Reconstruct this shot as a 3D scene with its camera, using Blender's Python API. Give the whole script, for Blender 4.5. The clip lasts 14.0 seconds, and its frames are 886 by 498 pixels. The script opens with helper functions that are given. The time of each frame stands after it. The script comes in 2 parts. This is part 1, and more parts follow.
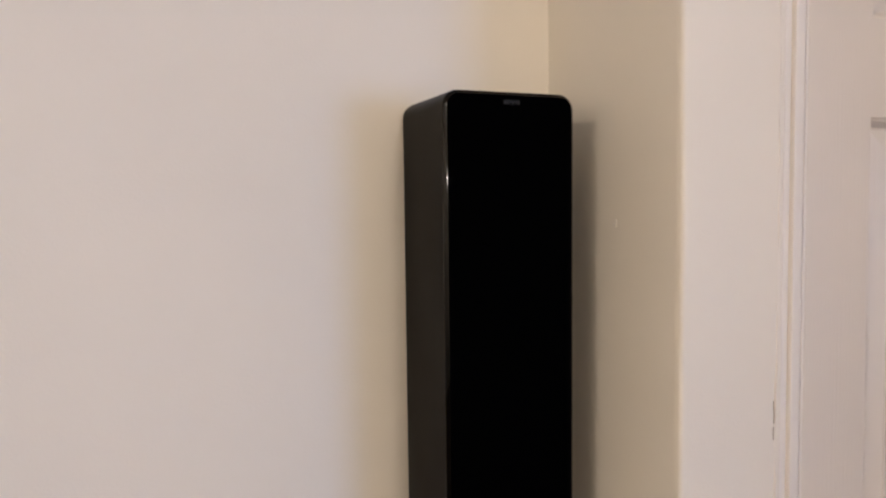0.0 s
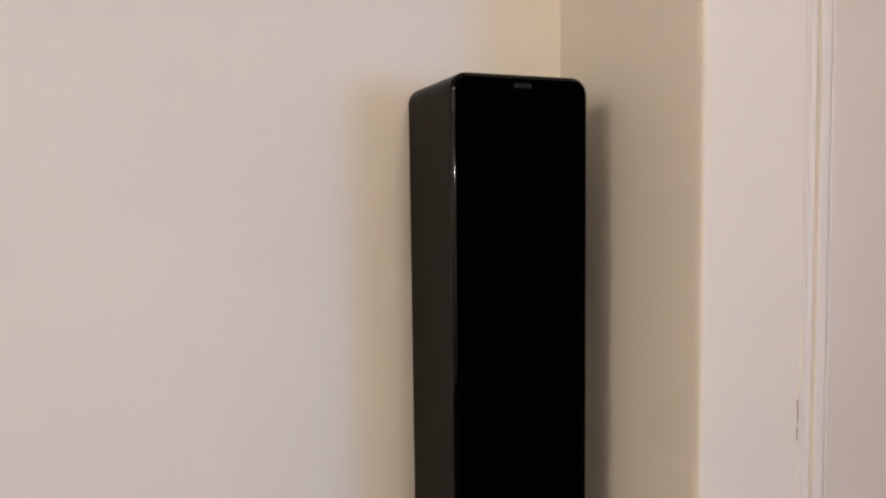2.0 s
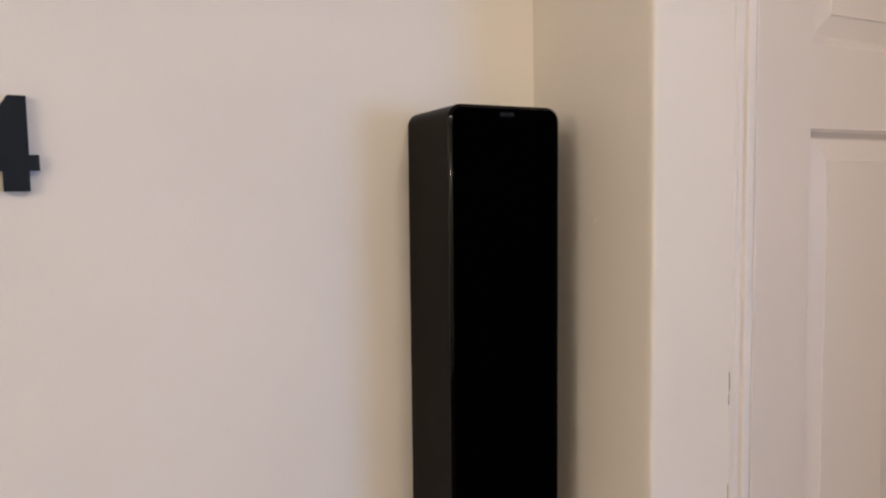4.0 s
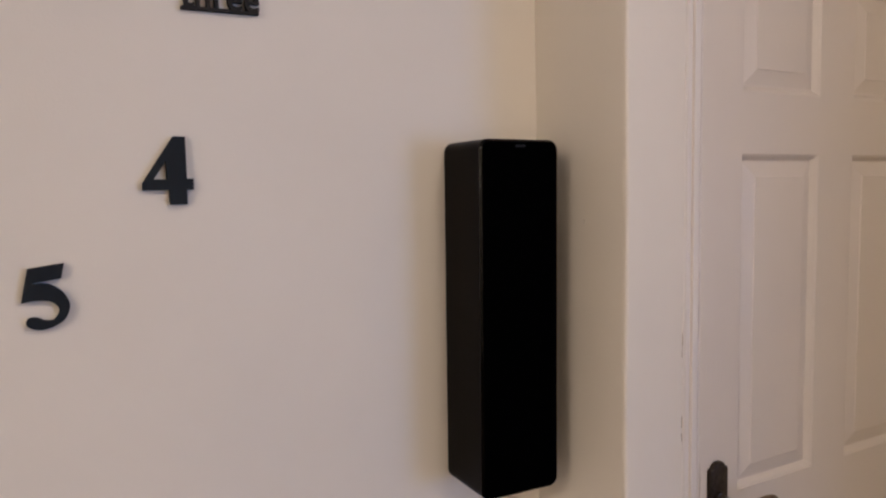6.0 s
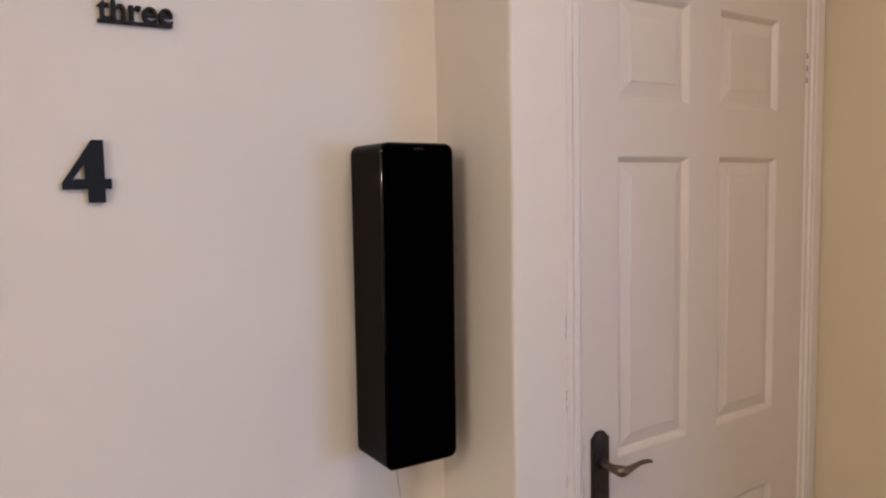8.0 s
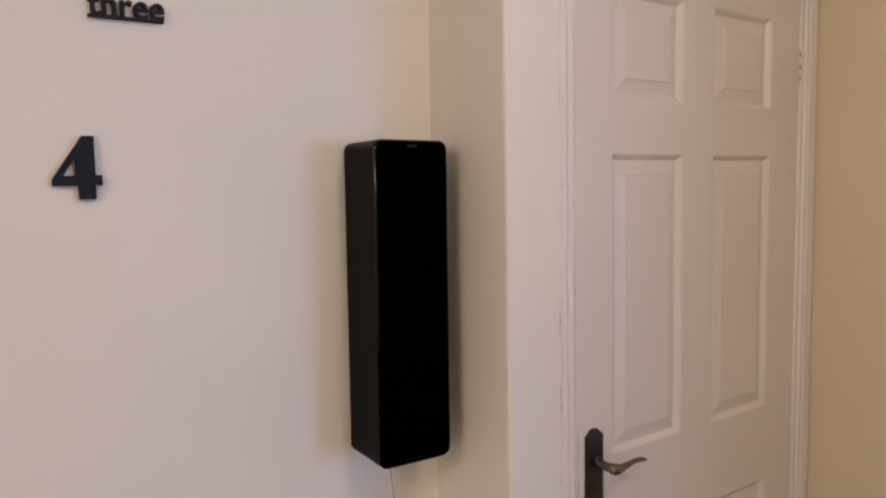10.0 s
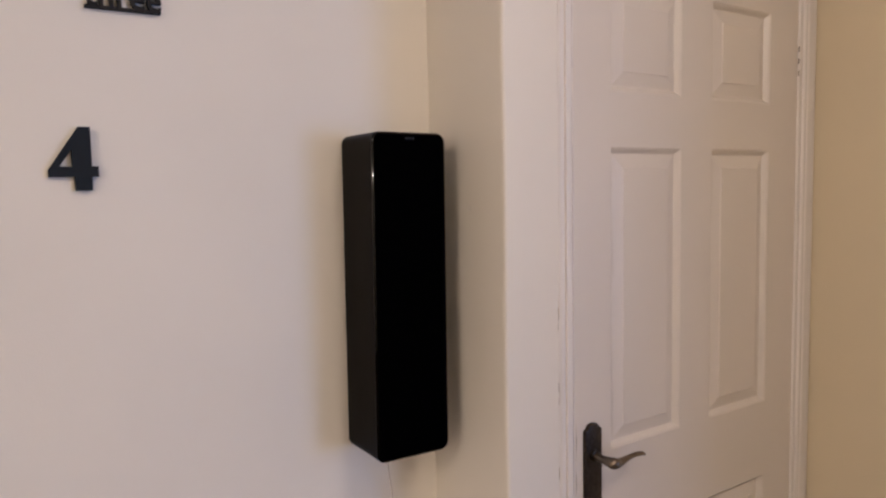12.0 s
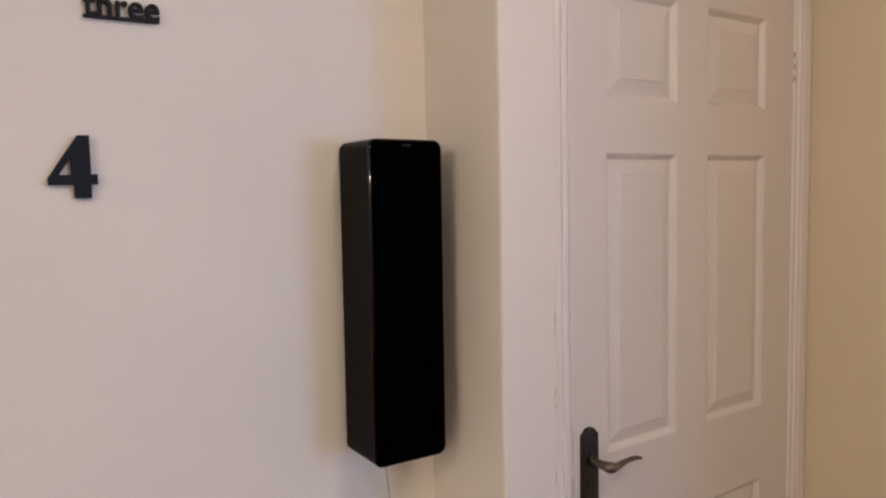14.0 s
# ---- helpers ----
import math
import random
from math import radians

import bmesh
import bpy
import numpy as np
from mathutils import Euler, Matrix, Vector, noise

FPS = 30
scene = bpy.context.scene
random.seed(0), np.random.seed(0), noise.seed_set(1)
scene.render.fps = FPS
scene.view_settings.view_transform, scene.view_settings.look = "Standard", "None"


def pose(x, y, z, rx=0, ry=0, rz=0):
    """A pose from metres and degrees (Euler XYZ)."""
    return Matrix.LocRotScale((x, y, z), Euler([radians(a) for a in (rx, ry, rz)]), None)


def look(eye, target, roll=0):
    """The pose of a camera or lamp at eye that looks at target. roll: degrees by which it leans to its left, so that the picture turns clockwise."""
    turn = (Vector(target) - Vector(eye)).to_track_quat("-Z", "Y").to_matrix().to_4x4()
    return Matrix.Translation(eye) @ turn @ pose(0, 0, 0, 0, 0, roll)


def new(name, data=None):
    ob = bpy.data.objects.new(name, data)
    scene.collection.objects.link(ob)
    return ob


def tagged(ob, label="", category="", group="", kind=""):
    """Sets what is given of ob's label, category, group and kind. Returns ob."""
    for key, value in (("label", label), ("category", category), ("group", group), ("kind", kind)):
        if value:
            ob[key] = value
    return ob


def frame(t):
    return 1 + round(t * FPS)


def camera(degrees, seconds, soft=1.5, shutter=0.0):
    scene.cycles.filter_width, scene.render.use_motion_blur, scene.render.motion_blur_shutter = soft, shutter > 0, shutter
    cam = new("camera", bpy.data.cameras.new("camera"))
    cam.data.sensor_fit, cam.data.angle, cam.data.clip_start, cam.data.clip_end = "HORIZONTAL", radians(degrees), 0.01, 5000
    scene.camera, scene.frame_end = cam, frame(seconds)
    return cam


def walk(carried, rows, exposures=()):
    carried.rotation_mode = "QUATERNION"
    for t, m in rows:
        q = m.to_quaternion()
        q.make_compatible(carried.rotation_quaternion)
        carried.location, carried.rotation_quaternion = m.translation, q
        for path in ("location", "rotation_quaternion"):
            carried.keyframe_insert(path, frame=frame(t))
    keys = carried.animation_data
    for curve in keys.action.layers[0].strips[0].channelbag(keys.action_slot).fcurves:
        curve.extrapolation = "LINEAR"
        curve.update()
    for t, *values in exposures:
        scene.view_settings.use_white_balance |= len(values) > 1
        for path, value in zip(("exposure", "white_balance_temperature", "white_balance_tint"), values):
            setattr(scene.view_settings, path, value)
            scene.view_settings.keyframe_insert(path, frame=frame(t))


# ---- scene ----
cam = camera(62.86, 14.0, soft=2.2)
PATH = [
    (0, pose(-0.4995, -0.7763, 1.5270, 86.036, 0.999, -24.436)),
    (0.5, pose(-0.4889, -0.7809, 1.5291, 86.139, 1.048, -24.205)),
    (1, pose(-0.4714, -0.7736, 1.5248, 86.277, 1.076, -23.982)),
    (1.5, pose(-0.4804, -0.7546, 1.5205, 86.034, 1.070, -24.308)),
    (2, pose(-0.4861, -0.7463, 1.5200, 85.704, 1.034, -23.849)),
    (2.5, pose(-0.5053, -0.7448, 1.4913, 86.034, 0.980, -24.080)),
    (3, pose(-0.5264, -0.7567, 1.4796, 86.087, 0.824, -24.902)),
    (3.5, pose(-0.5551, -0.7881, 1.5098, 85.542, 1.027, -26.424)),
    (3.7, pose(-0.5671, -0.8118, 1.5218, 85.494, 0.893, -27.059)),
    (5.8, pose(-0.7951, -1.0741, 1.5563, 85.579, 0.997, -28.499)),
    (6, pose(-0.8103, -1.0858, 1.5573, 85.260, 1.051, -29.415)),
    (6.5, pose(-0.8104, -1.1261, 1.5555, 85.097, 1.200, -33.048)),
    (7, pose(-0.8020, -1.1646, 1.5502, 85.138, 1.198, -33.591)),
    (7.5, pose(-0.8122, -1.1992, 1.5530, 85.008, 1.147, -34.135)),
    (8, pose(-0.8175, -1.2228, 1.5543, 85.162, 1.148, -34.138)),
    (10.5, pose(-0.8135, -1.2122, 1.5474, 85.116, 1.075, -34.852)),
    (11, pose(-0.8117, -1.2019, 1.5321, 85.286, 1.099, -34.942)),
    (11.5, pose(-0.8141, -1.2071, 1.5315, 85.199, 1.073, -34.884)),
    (12, pose(-0.8118, -1.2174, 1.5344, 85.241, 1.119, -34.714)),
    (12.5, pose(-0.8119, -1.2236, 1.5394, 85.231, 1.143, -34.699)),
    (13, pose(-0.8148, -1.2235, 1.5402, 85.295, 1.132, -34.732)),
    (13.5, pose(-0.8073, -1.2202, 1.5406, 85.297, 1.170, -34.761)),
    (14, pose(-0.8113, -1.2276, 1.5420, 85.404, 1.224, -34.697)),
]
walk(cam, PATH, exposures=((0.0, -0.73, 5440, 12), (3.7, -0.75, 5410, 12), (5.8, -1.15, 5520, 16), (7.5, -0.97, 5500, 17), (14.0, -0.97, 5480, 17)))

# ---- world and light ----
world = bpy.data.worlds.new("sky")
scene.world = world
world.use_nodes = True
sky = world.node_tree.nodes.new("ShaderNodeTexSky")
sky.sky_type = "NISHITA"
sky.sun_disc = False
sky.sun_elevation, sky.sun_rotation = radians(25), radians(200)
world.node_tree.nodes["Background"].inputs["Strength"].default_value = 0.08
world.node_tree.links.new(sky.outputs["Color"], world.node_tree.nodes["Background"].inputs["Color"])


def area_lamp(name, m, size_x, size_y, watts, colour):
    data = bpy.data.lights.new(name, "AREA")
    data.shape, data.size, data.size_y = "RECTANGLE", size_x, size_y
    data.energy, data.color = watts, colour
    ob = new(name, data)
    ob.matrix_world = m
    return ob


def bulb(name, place, radius, watts, colour):
    data = bpy.data.lights.new(name, "POINT")
    data.energy, data.color, data.shadow_soft_size = watts, colour, radius
    ob = new(name, data)
    ob.location = place
    return ob


SOUTH, FAR_SOUTH, FAR_EAST = -3.40, -7.00, 6.40
WIN_X0, WIN_X1, WIN_Z0, WIN_Z1 = 2.30, 5.30, 0.10, 2.10
# daylight through the tall glazed opening at the far end of the room's long arm
area_lamp("window_daylight", look(((WIN_X0 + WIN_X1) / 2, FAR_SOUTH + 0.02, (WIN_Z0 + WIN_Z1) / 2), (-0.2, 0, 1.4)),
          WIN_X1 - WIN_X0, WIN_Z1 - WIN_Z0, 245, (0.46, 0.70, 1.22))
# warm ceiling lamp near the corner, and an added unseen soft fill from the west
bulb("ceiling_bulb", (-0.12, -1.40, 2.25), 0.12, 34, (1.0, 0.77, 0.53))
area_lamp("west_soft_fill", look((-2.40, -1.65, 2.375), (-2.40, -1.651, 0.0)), 0.8, 0.8, 72, (1.0, 0.77, 0.52))
# small bright table-lamp bulb at eye height
bulb("lamp_bulb", (-4.00, -2.40, 1.86), 0.006, 76, (1.0, 0.78, 0.55))


# ---- materials ----
def shader(name):
    m = bpy.data.materials.new(name)
    m.use_nodes = True
    return m, m.node_tree, m.node_tree.nodes["Principled BSDF"]


def noise_node(tree, scale, detail=4.0, stretch=None, rough=0.55):
    n = tree.nodes.new("ShaderNodeTexNoise")
    n.inputs["Scale"].default_value, n.inputs["Detail"].default_value = scale, detail
    n.inputs["Roughness"].default_value = rough
    c = tree.nodes.new("ShaderNodeTexCoord")
    if stretch:
        mp = tree.nodes.new("ShaderNodeMapping")
        mp.inputs["Scale"].default_value = stretch
        tree.links.new(c.outputs["Object"], mp.inputs["Vector"])
        tree.links.new(mp.outputs["Vector"], n.inputs["Vector"])
    else:
        tree.links.new(c.outputs["Object"], n.inputs["Vector"])
    return n


def ramp(tree, source, stops):
    r = tree.nodes.new("ShaderNodeValToRGB")
    e = r.color_ramp.elements
    e[0].position, e[0].color = stops[0][0], (*stops[0][1], 1)
    e[1].position, e[1].color = stops[-1][0], (*stops[-1][1], 1)
    for pos, col in stops[1:-1]:
        k = e.new(pos)
        k.color = (*col, 1)
    tree.links.new(source, r.inputs["Fac"])
    return r


def bump(tree, bsdf, chain):
    """chain: (height socket, strength, distance) laid over one another."""
    last = None
    for height, strength, distance in chain:
        b = tree.nodes.new("ShaderNodeBump")
        b.inputs["Strength"].default_value, b.inputs["Distance"].default_value = strength, distance
        tree.links.new(height, b.inputs["Height"])
        if last:
            tree.links.new(last.outputs["Normal"], b.inputs["Normal"])
        last = b
    tree.links.new(last.outputs["Normal"], bsdf.inputs["Normal"])


def shade(c, k):
    return tuple(v * k for v in c)


def painted(name, colour, rough, blotch=0.04, peel=0.25, grain=None, spec=0.5):
    m, t, b = shader(name)
    big = noise_node(t, 2.3, 3)
    r = ramp(t, big.outputs["Fac"], [(0.3, shade(colour, 1 - blotch)), (0.7, shade(colour, 1 + blotch * 0.4))])
    t.links.new(r.outputs["Color"], b.inputs["Base Color"])
    fine = noise_node(t, 260, 3)
    soft = noise_node(t, 9, 3)
    chain = [(soft.outputs["Fac"], 0.25, 0.004), (fine.outputs["Fac"], peel, 0.0008)]
    if grain:
        g = noise_node(t, 1.0, 6, grain, 0.65)
        chain.append((g.outputs["Fac"], 0.6, 0.0008))
    bump(t, b, chain)
    rr = ramp(t, soft.outputs["Fac"], [(0.25, (rough * 0.9,) * 3), (0.75, (min(1, rough * 1.1),) * 3)])
    t.links.new(rr.outputs["Color"], b.inputs["Roughness"])
    b.inputs["Specular IOR Level"].default_value = spec
    return m


CREAM = painted("cream_emulsion", (0.79, 0.744, 0.657), 0.75, 0.035, 0.3, spec=0.3)
# cream with the dim warm light beside the door mixed into its colour
WARM_LIT_CREAM = painted("warm_lit_cream_emulsion", (0.70, 0.605, 0.425), 0.75, 0.035, 0.3, spec=0.3)
CEILING_WHITE = painted("white_emulsion", (0.80, 0.79, 0.76), 0.9)
GLOSS_WHITE = painted("white_door_paint", (0.70, 0.645, 0.575), 0.38, 0.03, 0.08, (330, 330, 7))
TRIM_WHITE = painted("white_gloss_trim", (0.78, 0.74, 0.695), 0.3, 0.03, 0.08)
CAULK = painted("old_filler", (0.78, 0.735, 0.66), 0.65, 0.08, 0.4)
FLOOR = painted("brown_carpet", (0.07, 0.045, 0.03), 0.95, 0.2, 1.0)


def dark(name, colour, rough, spec=0.5, metal=0.0, mottle=0.3, relief=0.0, scale=60):
    m, t, b = shader(name)
    n = noise_node(t, scale, 4)
    r = ramp(t, n.outputs["Fac"], [(0.3, shade(colour, 1 - mottle)), (0.7, shade(colour, 1 + mottle))])
    t.links.new(r.outputs["Color"], b.inputs["Base Color"])
    q = ramp(t, n.outputs["Fac"], [(0.3, (rough * 0.85,) * 3), (0.7, (min(1, rough * 1.15),) * 3)])
    t.links.new(q.outputs["Color"], b.inputs["Roughness"])
    b.inputs["Specular IOR Level"].default_value = spec
    b.inputs["Metallic"].default_value = metal
    if relief:
        bump(t, b, [(n.outputs["Fac"], relief, 0.0006)])
    return m


LACQUER = dark("black_lacquer", (0.0034, 0.0028, 0.0021), 0.36, 0.05, mottle=0.06, scale=6)
RIM = dark("black_gloss_rim", (0.0006, 0.0006, 0.0006), 0.045, 0.18, mottle=0.05, scale=6)
GRILLE = dark("black_cloth", (0.0007, 0.0007, 0.0008), 0.95, 0.0, relief=0.4, scale=900)
BADGE = dark("grey_badge", (0.0022, 0.0021, 0.0019), 0.6, 0.1)
BADGE_BAR = dark("grey_badge_print", (0.018, 0.017, 0.015), 0.6, 0.2)
NAVY = dark("black_foam", (0.010, 0.014, 0.019), 0.75, 0.25)
CHARCOAL = dark("charcoal_foam", (0.022, 0.021, 0.020), 0.8, 0.2)
BRONZE = dark("antique_bronze", (0.045, 0.036, 0.028), 0.36, 0.5, 0.8, 0.35, 0.25, 140)
WORN = dark("worn_bronze", (0.17, 0.135, 0.10), 0.33, 0.5, 0.85, 0.3, 0.2, 120)
STEEL = dark("dark_hinge_steel", (0.13, 0.095, 0.065), 0.55, 0.4, 0.2)
GRIME = dark("old_grime", (0.24, 0.185, 0.14), 0.9, 0.1)
CABLE = painted("pale_cable", (0.50, 0.45, 0.38), 0.45)


# ---- mesh helpers ----
def finish(ob, bm, material, smooth):
    bmesh.ops.recalc_face_normals(bm, faces=bm.faces)
    me = bpy.data.meshes.new(ob)
    bm.to_mesh(me)
    bm.free()
    me.materials.append(material)
    if smooth:
        for f in me.polygons:
            f.use_smooth = True
        me.set_sharp_from_angle(angle=radians(38))
    return me


def part(name, bm, material, parent=None, label="", smooth=True):
    """One mesh object out of bm, under parent where there is one."""
    ob = new(name, finish(name, bm, material, smooth))
    if parent:
        ob.parent = parent
    if label:
        tagged(ob, label)
    return ob


def empty(name, place=(0, 0, 0)):
    ob = new(name)
    ob.location = place
    return ob


def box(bm, x0, x1, y0, y1, z0, z1, bevel=0.0, segments=2):
    made = bmesh.ops.create_cube(bm, size=1)
    vs = made["verts"]
    for v in vs:
        v.co = Vector(((x0 + x1) / 2 + v.co.x * (x1 - x0), (y0 + y1) / 2 + v.co.y * (y1 - y0), (z0 + z1) / 2 + v.co.z * (z1 - z0)))
    if bevel:
        edges = list({e for v in vs for e in v.link_edges})
        bmesh.ops.bevel(bm, geom=edges, offset=bevel, segments=segments, profile=0.5, affect="EDGES")
    return bm


def boxes(*rows, bevel=0.0):
    bm = bmesh.new()
    for r in rows:
        box(bm, *r, bevel=bevel)
    return bm


def prism(bm, outline, place, depth):
    """A solid with the given outline: place(u, v, w) puts its points, w runs over depth = (w0, w1)."""
    rings = [[bm.verts.new(place(u, v, w)) for u, v in outline] for w in depth]
    n = len(outline)
    bm.faces.new(rings[0][::-1])
    bm.faces.new(rings[-1])
    for a, b in zip(rings, rings[1:]):
        for i in range(n):
            bm.faces.new((a[i], a[(i + 1) % n], b[(i + 1) % n], b[i]))
    return bm


def rounded(w, h, r, n=8):
    """The outline of a rounded rectangle round the origin."""
    out = []
    for cx, cy, a0 in ((w / 2 - r, h / 2 - r, 0), (-w / 2 + r, h / 2 - r, 90), (-w / 2 + r, -h / 2 + r, 180), (w / 2 - r, -h / 2 + r, 270)):
        for i in range(n + 1):
            a = radians(a0 + 90 * i / n)
            out.append((cx + r * math.cos(a), cy + r * math.sin(a)))
    return out


def tube(bm, points, radii, sides=14, flat=1.0, across=None):
    """A tapering round bar along points; flat squeezes it upright."""
    rings = []
    for i, (pt, r) in enumerate(zip(points, radii)):
        p0, p1 = Vector(points[max(i - 1, 0)]), Vector(points[min(i + 1, len(points) - 1)])
        way = (p1 - p0).normalized()
        side = way.cross(Vector((0, 0, 1)))
        side = Vector(across) if across else side.normalized() if side.length > 1e-3 else Vector((1, 0, 0))
        up = side.cross(way).normalized()
        rings.append([bm.verts.new(Vector(pt) + side * (r * math.cos(2 * math.pi * k / sides)) + up * (r * flat * math.sin(2 * math.pi * k / sides)))
                      for k in range(sides)])
    for a, b in zip(rings, rings[1:]):
        for k in range(sides):
            bm.faces.new((a[k], a[(k + 1) % sides], b[(k + 1) % sides], b[k]))
    bm.faces.new(rings[0][::-1])
    bm.faces.new(rings[-1])
    return bm


def glide(points, n=8):
    """A smooth line through the points (Catmull-Rom), each a tuple of any length."""
    pts = [np.array(p, float) for p in points]
    out = []
    for i in range(len(pts) - 1):
        a, b, c, d = pts[max(i - 1, 0)], pts[i], pts[i + 1], pts[min(i + 2, len(pts) - 1)]
        for k in range(n):
            s = k / n
            out.append(0.5 * (2 * b + (c - a) * s + (2 * a - 5 * b + 4 * c - d) * s * s + (3 * b - a - 3 * c + d) * s ** 3))
    out.append(pts[-1])
    return out


def curve_mesh(name, curve, material):
    """Turns filled outlines into one mesh datablock."""
    tmp = new(name, curve)
    me = bpy.data.meshes.new_from_object(tmp.evaluated_get(bpy.context.evaluated_depsgraph_get()))
    bpy.data.objects.remove(tmp)
    me.materials.clear()
    me.materials.append(material)
    return me


def wall(name, bm, label, material=None):
    return tagged(part(name, bm, material or CREAM, smooth=True), label, "wall", kind="structure")


# ---- the room ----
STEP = -0.2341           # front of the door wall, which stands proud of the clock wall
DOOR_Y = -0.2377         # face of the door
DL, DR = 0.1664, 0.922    # the door's edges
EAST = 1.010             # face of the wall beside the door
EDGE = -1.72             # where that wall ends
HIGH = 2.40
WEST = -4.80

wall("wall_north", boxes((WEST, 0.0, 0.0, 0.12, 0, HIGH)), "cream painted plaster wall with black clock numbers")


def worn_pier():
    """The narrow pier between corner and door: its long free edge is rounded and not quite straight."""
    bm = bmesh.new()
    rows = []
    for i in range(121):
        z = HIGH * i / 120
        wob = 0.0018 * noise.noise(Vector((0.3, 0.1, z * 3.1))) + 0.0009 * noise.noise(Vector((5.3, 0.1, z * 11)))
        wy = 0.0012 * noise.noise(Vector((9.3, 2.1, z * 4)))
        ring = [(0.0, 0.12), (0.0, -0.04), (wob * 0.4, -0.15), (wob, STEP + 0.012 + wy)]
        for k in range(1, 6):
            a = radians(90 * k / 5)
            ring.append((wob + 0.006 * (1 - math.cos(a)), STEP + wy + 0.006 * (1 - math.sin(a))))
        ring += [(0.06, STEP + wy * 0.5), (0.1349, STEP), (0.1349, 0.12)]
        rows.append([bm.verts.new((x, y, z)) for x, y in ring])
    n = len(rows[0])
    for a, b in zip(rows, rows[1:]):
        for k in range(n):
            bm.faces.new((a[k], a[(k + 1) % n], b[(k + 1) % n], b[k]))
    bm.faces.new(rows[0][::-1])
    bm.faces.new(rows[-1])
    return bm


wall("wall_pier", worn_pier(), "narrow cream plaster pier with a worn rounded corner")
wall("wall_over_door", boxes((0.1349, EAST, STEP, 0.12, 2.06, HIGH)), "cream plaster above the door frame")
wall("wall_behind_door", boxes((0.1349, EAST, 0.0, 0.12, 0, 2.06)), "plain wall closing the space behind the door")
wall("wall_east", boxes((EAST, EAST + 0.12, EDGE, 0.12, 0, HIGH)), "cream painted wall beside the door, dim warm light put into its colour", WARM_LIT_CREAM)
wall("wall_arm_north", boxes((EAST + 0.12, FAR_EAST, EDGE, EDGE + 0.12, 0, HIGH)), "plain cream wall")
wall("wall_far_east", boxes((FAR_EAST, FAR_EAST + 0.12, FAR_SOUTH, EDGE + 0.12, 0, HIGH)), "plain cream wall")
wall("wall_west", boxes((WEST - 0.12, WEST, SOUTH, 0.12, 0, HIGH)), "plain cream wall")
wall("wall_south", boxes((WEST - 0.12, EAST, SOUTH - 0.12, SOUTH, 0, HIGH)), "plain cream wall")
wall("wall_arm_west", boxes((EAST - 0.12, EAST, FAR_SOUTH, SOUTH - 0.12, 0, HIGH)), "plain cream wall")
wall("wall_far_south", boxes((EAST - 0.12, WIN_X0, FAR_SOUTH - 0.25, FAR_SOUTH, 0, HIGH), (WIN_X1, FAR_EAST + 0.12, FAR_SOUTH - 0.25, FAR_SOUTH, 0, HIGH),
                             (WIN_X0, WIN_X1, FAR_SOUTH - 0.25, FAR_SOUTH, 0, WIN_Z0), (WIN_X0, WIN_X1, FAR_SOUTH - 0.25, FAR_SOUTH, WIN_Z1, HIGH)), "plain cream wall with a wide window opening")
tagged(part("floor", boxes((WEST - 0.12, FAR_EAST + 0.12, FAR_SOUTH - 0.25, 0.12, -0.1, 0.0)), FLOOR), "plain brown carpeted floor", "floor", kind="structure")
tagged(part("ceiling", boxes((WEST - 0.12, FAR_EAST + 0.12, FAR_SOUTH - 0.25, 0.12, HIGH, HIGH + 0.1)), CEILING_WHITE), "plain white painted ceiling", "ceiling", kind="structure")

# ---- door frame ----
frame_1 = tagged(empty("door_frame", (0.54, STEP, 0)), "white gloss painted wooden door frame with rounded beads", "door frame", kind="structure")


def upright(outline, z0, z1):
    return prism(bmesh.new(), outline, lambda u, v, w: (u - 0.54, v, w), (z0, z1))


def bead(x0, x1, proud, r_left, r_right, back=0.05):
    """Section of an upright bead: back in the wall, front proud, with rounded front edges."""
    y = -proud
    pts = [(x1, back), (x0, back)]
    for k in range(7):
        a = radians(90 * k / 6)
        pts.append((x0 + r_left * (1 - math.cos(a)), y + r_left * (1 - math.sin(a))))
    for k in range(7):
        a = radians(90 * k / 6)
        pts.append((x1 - r_right * (1 - math.sin(a)), y + r_right * (1 - math.cos(a))))
    return pts


part("jamb_face", upright(bead(0.1350, 0.1438, 0.0012, 0.0006, 0.0004, 0.10), 0, 2.05), TRIM_WHITE, frame_1, "flat white gloss strip")
part("jamb_bead", upright(bead(0.1440, 0.1606, 0.0064, 0.0012, 0.0056, 0.10), 0, 2.05), TRIM_WHITE, frame_1, "rounded white gloss bead")
part("jamb_fillet", upright(bead(0.1614, 0.1650, 0.0046, 0.0016, 0.0016, 0.10), 0, 2.05), TRIM_WHITE, frame_1)
part("jamb_bead", upright(bead(0.9236, 0.9400, 0.0070, 0.0030, 0.0020, 0.10), 0, 2.05), TRIM_WHITE, frame_1)
part("architrave", upright(bead(0.9402, 0.9580, 0.0112, 0.0050, 0.0060, 0.06), 0, 2.05), TRIM_WHITE, frame_1)
part("architrave", upright(bead(0.9582, 0.9850, 0.0098, 0.0060, 0.0080, 0.06), 0, 2.05), TRIM_WHITE, frame_1)
part("architrave_edge", upright(bead(0.9852, 1.0062, 0.0040, 0.0020, 0.0030, 0.06), 0, 2.05), TRIM_WHITE, frame_1)
part("door_stop", boxes((0.1606 - 0.54, 0.175 - 0.54, 0.048, 0.075, 0, 2.03), (0.905 - 0.54, 0.9465 - 0.54, 0.048, 0.075, 0, 2.03)), TRIM_WHITE, frame_1)
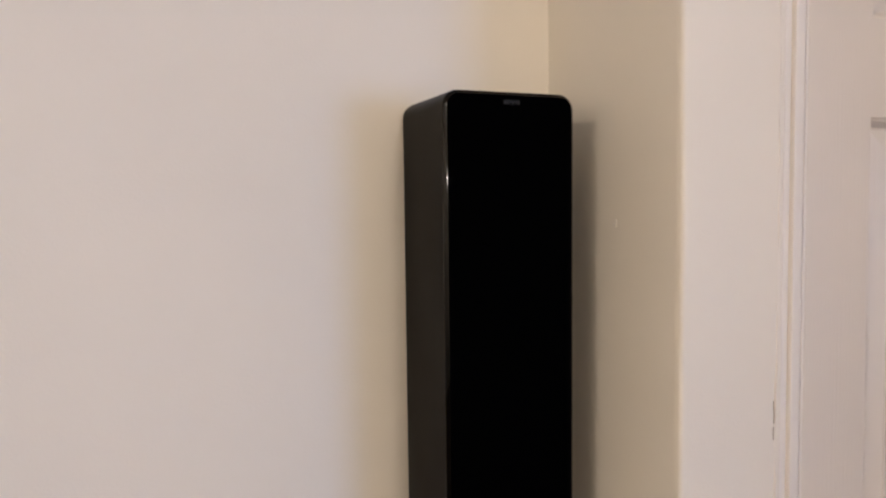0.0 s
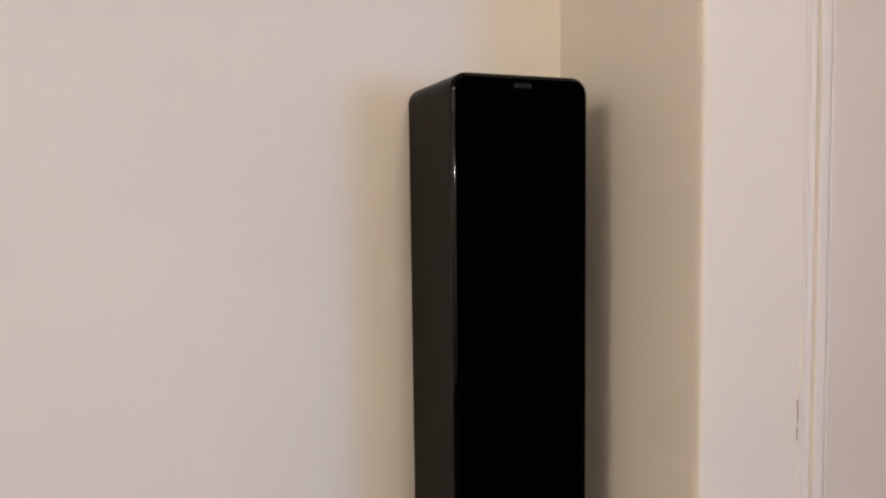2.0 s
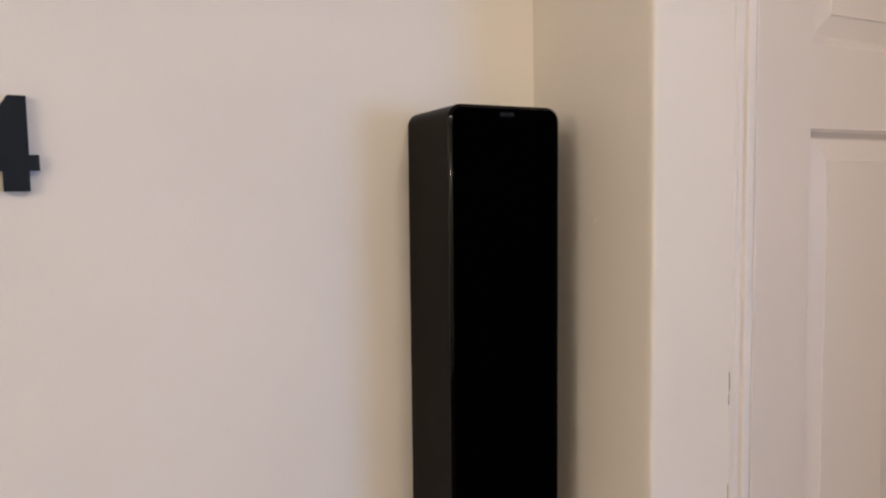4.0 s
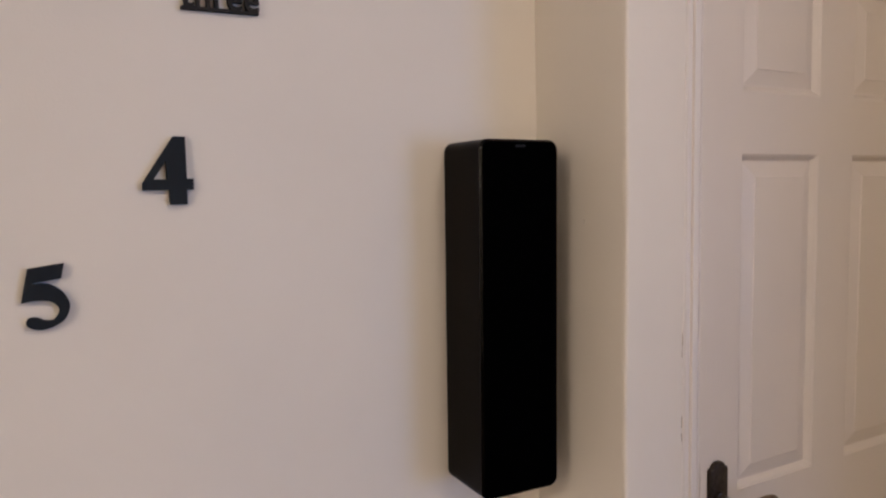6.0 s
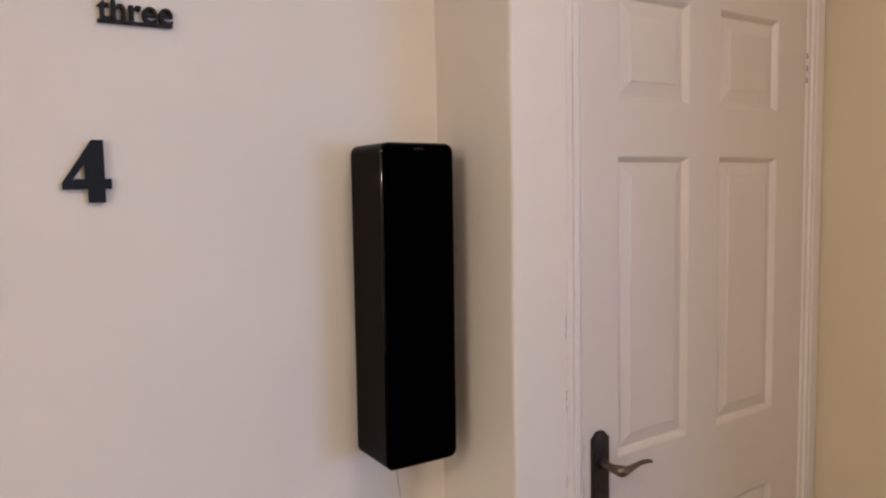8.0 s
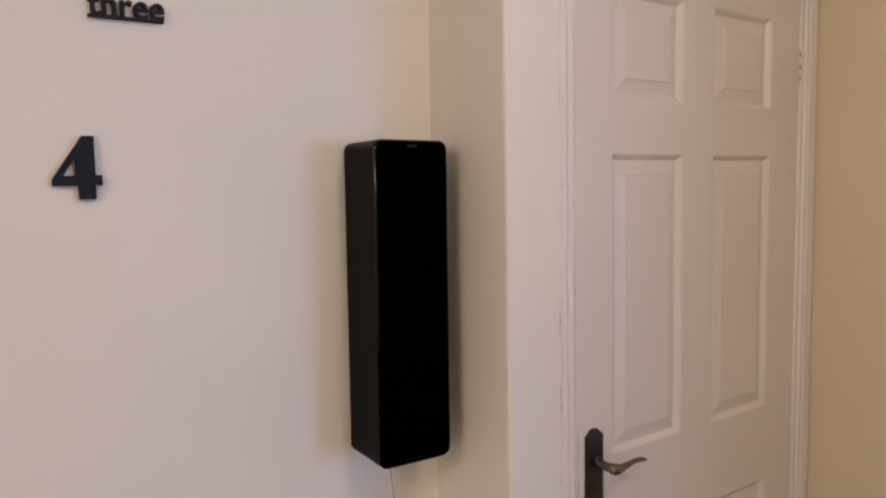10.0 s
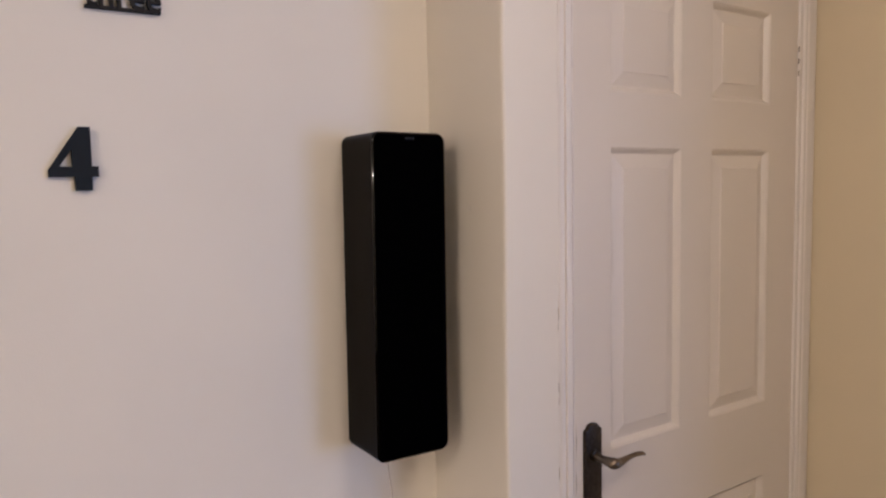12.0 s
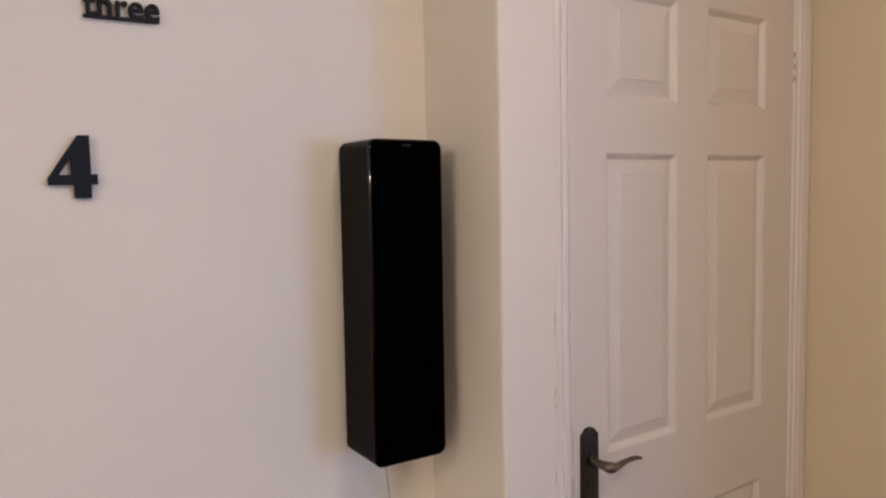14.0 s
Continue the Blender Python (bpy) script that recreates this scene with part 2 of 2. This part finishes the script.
part("frame_head", boxes((0.1325 - 0.54, 1.007 - 0.54, -0.0155, 0.10, 2.051, 2.075), bevel=0.002), TRIM_WHITE, frame_1)


def filler_line():
    """Ragged strip of old filler along the frame."""
    bm = bmesh.new()
    rows = []
    for i in range(241):
        z = 2.05 * i / 240
        edge = 0.1266 + 0.0016 * noise.noise(Vector((1.7, 0, z * 6))) + 0.0012 * noise.noise(Vector((7.7, 0, z * 31)))
        lift = max(0.0002, 0.0009 + 0.0018 * noise.noise(Vector((3.1, 4, z * 17)))) + (0.0006 if z < 1.36 else 0.0)
        rows.append([bm.verts.new((edge - 0.54, 0.003, z)), bm.verts.new((edge + 0.0022 - 0.54, -lift, z)),
                     bm.verts.new((0.1322 - 0.54, -lift * 1.3, z)), bm.verts.new((0.1349 - 0.54, -lift * 0.6, z)), bm.verts.new((0.1349 - 0.54, 0.003, z))])
    for a, b in zip(rows, rows[1:]):
        for k in range(5):
            bm.faces.new((a[k], a[(k + 1) % 5], b[(k + 1) % 5], b[k]))
    return bm


part("filler_strip", filler_line(), CAULK, frame_1, "ragged strip of cream-painted filler")

def crack(z0, z1, x, width):
    """A short open crack between plaster and filler, as a ragged dark sliver."""
    bm = bmesh.new()
    n = 24
    rows = []
    for i in range(n + 1):
        z = z0 + (z1 - z0) * i / n
        cx = x + 0.0011 * noise.noise(Vector((2.2, 8.1, z * 60)))
        w = width * math.sin(math.pi * (i + 0.3) / (n + 0.6)) ** 0.4 * (0.75 + 0.5 * noise.noise(Vector((4.4, 1.0, z * 90))))
        rows.append([bm.verts.new((cx - w - 0.54, -0.0005, z)), bm.verts.new((cx - 0.54, -0.0008, z)), bm.verts.new((cx + w - 0.54, -0.0008, z)), bm.verts.new((cx - 0.54, 0.002, z))])
    for a, b in zip(rows, rows[1:]):
        for k in range(4):
            bm.faces.new((a[k], a[(k + 1) % 4], b[(k + 1) % 4], b[k]))
    bm.faces.new(rows[0][::-1])
    bm.faces.new(rows[-1])
    return bm


for z0, z1, width in ((1.284, 1.308, 0.00034), (1.266, 1.280, 0.00026), (1.146, 1.166, 0.00030), (1.122, 1.136, 0.00026), (0.975, 1.000, 0.00028)):
    part("crack", crack(z0, z1, 0.1262, width), GRIME, frame_1)

# ---- door ----
door = tagged(empty("door_1", (DL, DOOR_Y, 0.01)), "closed white moulded six-panel interior door", "door", kind="structure")
COLS = ((0.2642, 0.4798), (0.5848, 0.8043))
ROWS = ((0.235, 0.8210), (1.0063, 1.6084), (1.7159, 1.9250))
TOP = 2.035


def door_leaf():
    bm = bmesh.new()
    xs = [DL, *COLS[0], *COLS[1], DR]
    zs = [0.01, *ROWS[0], *ROWS[1], *ROWS[2], TOP]
    verts = {(i, k): bm.verts.new((x - DL, 0, z - 0.01)) for i, x in enumerate(xs) for k, z in enumerate(zs)}
    for i in range(len(xs) - 1):
        for k in range(len(zs) - 1):
            if not (i % 2 == 1 and k % 2 == 1):
                bm.faces.new((verts[i, k], verts[i + 1, k], verts[i + 1, k + 1], verts[i, k + 1]))
    # eased outer edge, then the door's thickness
    w, h = DR - DL, TOP - 0.01
    outer = [e for e in bm.edges if len(e.link_faces) == 1 and all(v.co.x in (0.0, ) or abs(v.co.x - w) < 1e-6 or v.co.z < 1e-6 or abs(v.co.z - h) < 1e-6 for v in e.verts)
             and (abs(e.verts[0].co.x - e.verts[1].co.x) < 1e-6 and (e.verts[0].co.x < 1e-6 or abs(e.verts[0].co.x - w) < 1e-6)
                  or abs(e.verts[0].co.z - e.verts[1].co.z) < 1e-6 and (e.verts[0].co.z < 1e-6 or abs(e.verts[0].co.z - h) < 1e-6))]
    for grow, deep in ((0.0010, 0.0010), (0.0, 0.034)):
        got = bmesh.ops.extrude_edge_only(bm, edges=outer)["geom"]
        moved = [g for g in got if isinstance(g, bmesh.types.BMVert)]
        for v in moved:
            v.co.x += grow * (1 if v.co.x > w / 2 else -1)
            v.co.z += grow * (1 if v.co.z > h / 2 else -1)
            v.co.y += deep
        outer = [g for g in got if isinstance(g, bmesh.types.BMEdge)]
    bmesh.ops.edgeloop_fill(bm, edges=outer)
    return bm


PROFILE = ((0.0, 0.0), (0.0013, 0.0015), (0.0034, 0.0024), (0.0107, 0.0108), (0.0128, 0.0112), (0.0395, 0.0042), (0.0405, 0.0028))


def door_panel(x0, x1, z0, z1):
    bm = bmesh.new()
    loops = []
    for inset, deep in PROFILE:
        loops.append([bm.verts.new((x - DL, deep, z - 0.01)) for x, z in
                      ((x0 + inset, z0 + inset), (x1 - inset, z0 + inset), (x1 - inset, z1 - inset), (x0 + inset, z1 - inset))])
    for a, b in zip(loops, loops[1:]):
        for k in range(4):
            bm.faces.new((a[k], a[(k + 1) % 4], b[(k + 1) % 4], b[k]))
    bm.faces.new(loops[-1])
    return bm


part("leaf", door_leaf(), GLOSS_WHITE, door)
for cx in COLS:
    for rz in ROWS:
        part("panel", door_panel(*cx, *rz), GLOSS_WHITE, door, smooth=False)


def hinge(z):
    """Painted butt hinge: knuckles round a bare pin."""
    hx, hy = 0.9225 - DL, -0.0030
    ob = part("hinge", tube(bmesh.new(), [(hx, hy, z - 0.044), (hx, hy, z + 0.044)], [0.0011, 0.0011], 12), STEEL, door, "paint-caked butt hinge with a dark pin")
    for k in range(4):
        c = z - 0.0435 + 0.029 * k
        part("knuckle", tube(bmesh.new(), [(hx, hy, c - 0.0078), (hx, hy, c - 0.0068), (hx, hy, c + 0.0068), (hx, hy, c + 0.0078)], [0.0030, 0.0037, 0.0037, 0.0030], 14), TRIM_WHITE, ob)


hinge(1.8105 + 0.0045)
hinge(0.25)


def door_handle():
    """Lever handle on a long arched backplate."""
    cx, top, low = 0.2090 - DL, 1.0725 - 0.01, 0.885 - 0.01
    half = 0.0225
    right = [(half, top - 0.0165), (half * 0.97, top - 0.0120), (half * 0.80, top - 0.0105), (half * 0.70, top - 0.0090)]
    for k in range(1, 7):
        a = radians(15 + 75 * k / 6)
        right.append((half * 0.70 * math.cos(a), top - 0.0090 + 0.0090 * math.sin(a)))
    up = right + [(-x, z) for x, z in right[::-1][1:]]
    down = [(-x, low + top - z) for x, z in up]
    outline = up + down
    mid = (top + low) / 2
    bm = bmesh.new()
    rings = []
    for shrink, y in ((1.0, 0.0), (1.0, -0.0055), (0.93, -0.0080), (0.86, -0.0084)):
        rings.append([bm.verts.new((cx + x * shrink, y, mid + (z - mid) * (1 - (1 - shrink) * 0.25))) for x, z in outline])
    n = len(outline)
    for a, b in zip(rings, rings[1:]):
        for k in range(n):
            bm.faces.new((a[k], a[(k + 1) % n], b[(k + 1) % n], b[k]))
    bm.faces.new(rings[-1])
    bm.faces.new(rings[0][::-1])
    handle = part("door_handle", bm, BRONZE, door, "dark antique bronze lever handle on a long arched plate")
    zc = 1.0085 - 0.01
    part("collar", tube(bmesh.new(), [(cx, -0.006, zc), (cx, -0.012, zc), (cx, -0.014, zc)], [0.0115, 0.0115, 0.0085], 18), BRONZE, handle)
    line = glide([(cx, -0.012, zc, 0.0072), (cx + 0.001, -0.030, zc - 0.002, 0.0082), (cx + 0.003, -0.044, zc - 0.003, 0.0102), (cx + 0.007, -0.053, zc - 0.0040, 0.0118),
                  (cx + 0.022, -0.053, zc - 0.0055, 0.0085), (cx + 0.050, -0.051, zc - 0.0025, 0.0056), (cx + 0.071, -0.050, zc - 0.0018, 0.0050),
                  (cx + 0.090, -0.049, zc - 0.0044, 0.0044), (cx + 0.1005, -0.048, zc - 0.0086, 0.0028)], 6)
    part("lever", tube(bmesh.new(), [p[:3] for p in line], [p[3] for p in line], 16, 0.95), WORN, handle, "worn brown-bronze scrolled lever")
    for z in (top - 0.030, low + 0.030):
        part("screw", tube(bmesh.new(), [(cx, -0.0078, z), (cx, -0.0094, z)], [0.0040, 0.0032], 12), BRONZE, handle)


door_handle()


def edge_smudge(z0, z1, x, width):
    """Dirt rubbed along the door's closing edge: a thin ragged film."""
    bm = bmesh.new()
    rows = []
    for i in range(19):
        z = z0 + (z1 - z0) * i / 18 - 0.01
        w = width * (0.25 + abs(noise.noise(Vector((6.1, 2.0, z * 70))))) * math.sin(math.pi * (i + 0.5) / 19)
        rows.append([bm.verts.new((x - DL, -0.0004, z)), bm.verts.new((x - DL + w, -0.0004, z)), bm.verts.new((x - DL + w * 0.5, 0.0008, z))])
    for a, b in zip(rows, rows[1:]):
        for k in range(3):
            bm.faces.new((a[k], a[(k + 1) % 3], b[(k + 1) % 3], b[k]))
    return bm


for z0, z1 in ((1.005, 1.075), (0.935, 0.985)):
    part("smudge", edge_smudge(z0, z1, 0.1676, 0.0022), GRIME, door, "dark rubbed dirt along the closing edge")

part("smudge", prism(bmesh.new(), [(0.0012 * math.cos(a), 0.0017 * math.sin(a)) for a in (2 * math.pi * k / 9 for k in range(9))],
                     lambda u, v, w: (u + 0.2405 - DL, w, v + 0.967), (-0.0004, 0.001)), GRIME, door)

# ---- wall-mounted speaker ----
SP_W, SP_H, SP_D, SP_R = 0.1500, 0.586, 0.1225, 0.0170
turn = pose(-0.2023, -0.1236, 1.0484, 0, 0, -2.09) @ pose(SP_W / 2, 0, SP_H / 2) @ pose(0, 0, 0, 0, 0.35, 0)
speaker = tagged(empty("wall_speaker"), "tall narrow black speaker with rounded corners fixed to the wall", "speaker")
speaker.matrix_world = turn


def shell(w, h, r, layers):
    """A rounded box along y: layers of (shrink, y)."""
    bm = bmesh.new()
    rings = []
    for s, y in layers:
        rings.append([bm.verts.new((x, y, z)) for x, z in rounded(w - 2 * s, h - 2 * s, max(r - s, 0.001), 10)])
    n = len(rings[0])
    for a, b in zip(rings, rings[1:]):
        for k in range(n):
            bm.faces.new((a[k], a[(k + 1) % n], b[(k + 1) % n], b[k]))
    bm.faces.new(rings[0][::-1])
    bm.faces.new(rings[-1])
    return bm


def soft_chamfer(size=0.0050):
    """Section of the front edge: a gently bowed chamfer with tight ends, as (inset, depth)."""
    steps = [(a, 0.25) for a in range(0, 45, 4)] + [(45 + 0.5 * k, 1.5) for k in range(15)] + [(a, 0.25) for a in range(54, 91, 4)]
    pts = [(0.0, 0.0)]
    for a, r in steps:
        pts.append((pts[-1][0] + r * math.sin(radians(a)), pts[-1][1] + r * math.cos(radians(a))))
    w, d = pts[-1]
    return [(x / w * size, (d - y) / w * size) for x, y in pts]


rim = soft_chamfer()
part("front_rim", shell(SP_W, SP_H, SP_R, [(0.0, 0.0054), *rim]), RIM, speaker, "thin black gloss edge")
part("cabinet", shell(SP_W, SP_H, SP_R, [(0.002, SP_D), (0.0, SP_D - 0.002), (0.0, 0.0056)]), LACQUER, speaker, "satin black cabinet with a brownish sheen")
part("grille", shell(SP_W - 0.0078, SP_H - 0.0078, SP_R - 0.0039, [(0.0, 0.002), (0.0, -0.0001), (0.0004, -0.0003)]), GRILLE, speaker, "matt black cloth grille")
badge = part("badge", box(bmesh.new(), -0.0100, 0.0095, -0.0008, -0.0001, SP_H / 2 - 0.0135, SP_H / 2 - 0.0080, 0.0003, 1), BADGE, speaker, "small dark grey badge")
for k, (wide, tall) in enumerate(((0.0026, 0.0036), (0.0022, 0.0036), (0.0026, 0.0024), (0.0020, 0.0036), (0.0024, 0.0024), (0.0024, 0.0036))):
    x = -0.0092 + 0.0031 * k
    part("badge_bar", box(bmesh.new(), x, x + wide, -0.0012, -0.0007, SP_H / 2 - 0.0090 - tall, SP_H / 2 - 0.0090, 0.0002, 1), BADGE_BAR, badge)

cable = tagged(part("power_cable", tube(bmesh.new(), [tuple(p) for p in glide([(-0.1470, -0.050, 1.062), (-0.1420, -0.044, 1.035), (-0.1370, -0.039, 1.0144), (-0.1270, -0.029, 0.975), (-0.1185, -0.020, 0.940),
                                                                       (-0.1105, -0.006, 0.86), (-0.1080, -0.0035, 0.35), (-0.1080, -0.0035, 0.004)], 8)],
                                        [0.0014] * 57, 10, 1.0, (1, 0, 0)), CABLE),
               "thin pale cable hanging down the wall from the speaker", "cable")

# ---- clock numbers on the wall ----
def outline_curve(name, splines, depth):
    cu = bpy.data.curves.new(name, "CURVE")
    cu.dimensions, cu.fill_mode, cu.extrude, cu.bevel_depth, cu.bevel_resolution = "2D", "BOTH", depth / 2 - 0.0004, 0.0004, 1
    for pts in splines:
        s = cu.splines.new("POLY")
        s.points.add(len(pts) - 1)
        for p, (x, y) in zip(s.points, pts):
            p.co = (x, y, 0, 1)
        s.use_cyclic_u = True
    return cu


def on_wall(name, curve, m, label):
    ob = new(name, curve_mesh(name, curve, NAVY))
    ob.matrix_world = m
    return tagged(ob, label, "clock number", "clock numbers on the wall")


DEEP = 0.0095
four = [[(-0.033, 0.0205), (-0.033, 0.0302), (0.0095, 0.0945), (0.0250, 0.0945), (0.0250, 0.0357), (0.0340, 0.0357), (0.0340, 0.0208), (0.0248, 0.0208),
         (0.0245, 0.0), (0.0022, 0.0), (0.0020, 0.0205)],
        [(-0.0195, 0.0350), (-0.0010, 0.0350), (-0.0008, 0.0625)]]
on_wall("number_four", outline_curve("number_four", four, DEEP), pose(-0.6448, -DEEP / 2 - 0.001, 1.5424, 90, 0, 0), "black foam numeral 4 stuck to the cream wall")

bowl = [tuple(p) for p in glide([(-0.0150, 0.0595), (0.002, 0.0590), (0.0175, 0.0490), (0.0265, 0.0310), (0.0205, 0.0125), (0.0060, 0.0030), (-0.0090, 0.0),
                                 (-0.0205, 0.0035), (-0.0248, 0.0100), (-0.0205, 0.0155), (-0.0115, 0.0152), (-0.0030, 0.0110), (0.0075, 0.0115), (0.0145, 0.0235), (0.0085, 0.0345), (-0.0040, 0.0385), (-0.0180, 0.0385)], 5)]
five = [bowl + [(-0.0290, 0.0370), (-0.0198, 0.0800), (0.0222, 0.0850), (0.0180, 0.0662), (-0.0155, 0.0618)]]
on_wall("number_five", outline_curve("number_five", five, DEEP), pose(-0.8027, -DEEP / 2 - 0.001, 1.3830, 90, 0, 0), "black foam numeral 5 stuck to the cream wall")


def word(name, text, m, label):
    cu = bpy.data.curves.new(name, "FONT")
    cu.body, cu.size, cu.extrude, cu.offset, cu.bevel_depth = text, 0.0475, DEEP / 2, 0.0003, 0.0002
    cu.space_character = 1.02
    ob = new(name)
    ob.matrix_world = m
    tagged(ob, label, "clock number", "clock numbers on the wall")
    letters = new("letters", curve_mesh(name, cu, CHARCOAL))
    letters.parent = ob
    xs = [v.co.x for v in letters.data.vertices]
    k = 0.1095 / (max(xs) - min(xs))
    for v in letters.data.vertices:
        v.co.x, v.co.y = (v.co.x - min(xs)) * k, v.co.y * 1.14 + 0.0006
    part("base_bar", box(bmesh.new(), -0.0004, 0.1085, -0.0034, 0.0012, -DEEP / 2 - 0.0003, DEEP / 2 + 0.0003, 0.0006, 1), CHARCOAL, ob)
    return ob


word("number_three", "three", pose(-0.6160, -DEEP / 2 - 0.001, 1.8178, 90, -0.6, 0), "black foam word three on a joined base bar")

# small chip in the paint of the pier's side
chip = part("paint_chip", prism(bmesh.new(), [(0.0035 * math.cos(a) * (1 + 0.3 * math.sin(3 * a)), 0.005 * math.sin(a)) for a in (2 * math.pi * k / 12 for k in range(12))],
                                lambda u, v, w: (w, -0.1307 + u, 1.497 + v), (-0.0009, 0.002)), CAULK)
tagged(chip, "small raised paint chip on the pier", "paint chip", kind="structure")
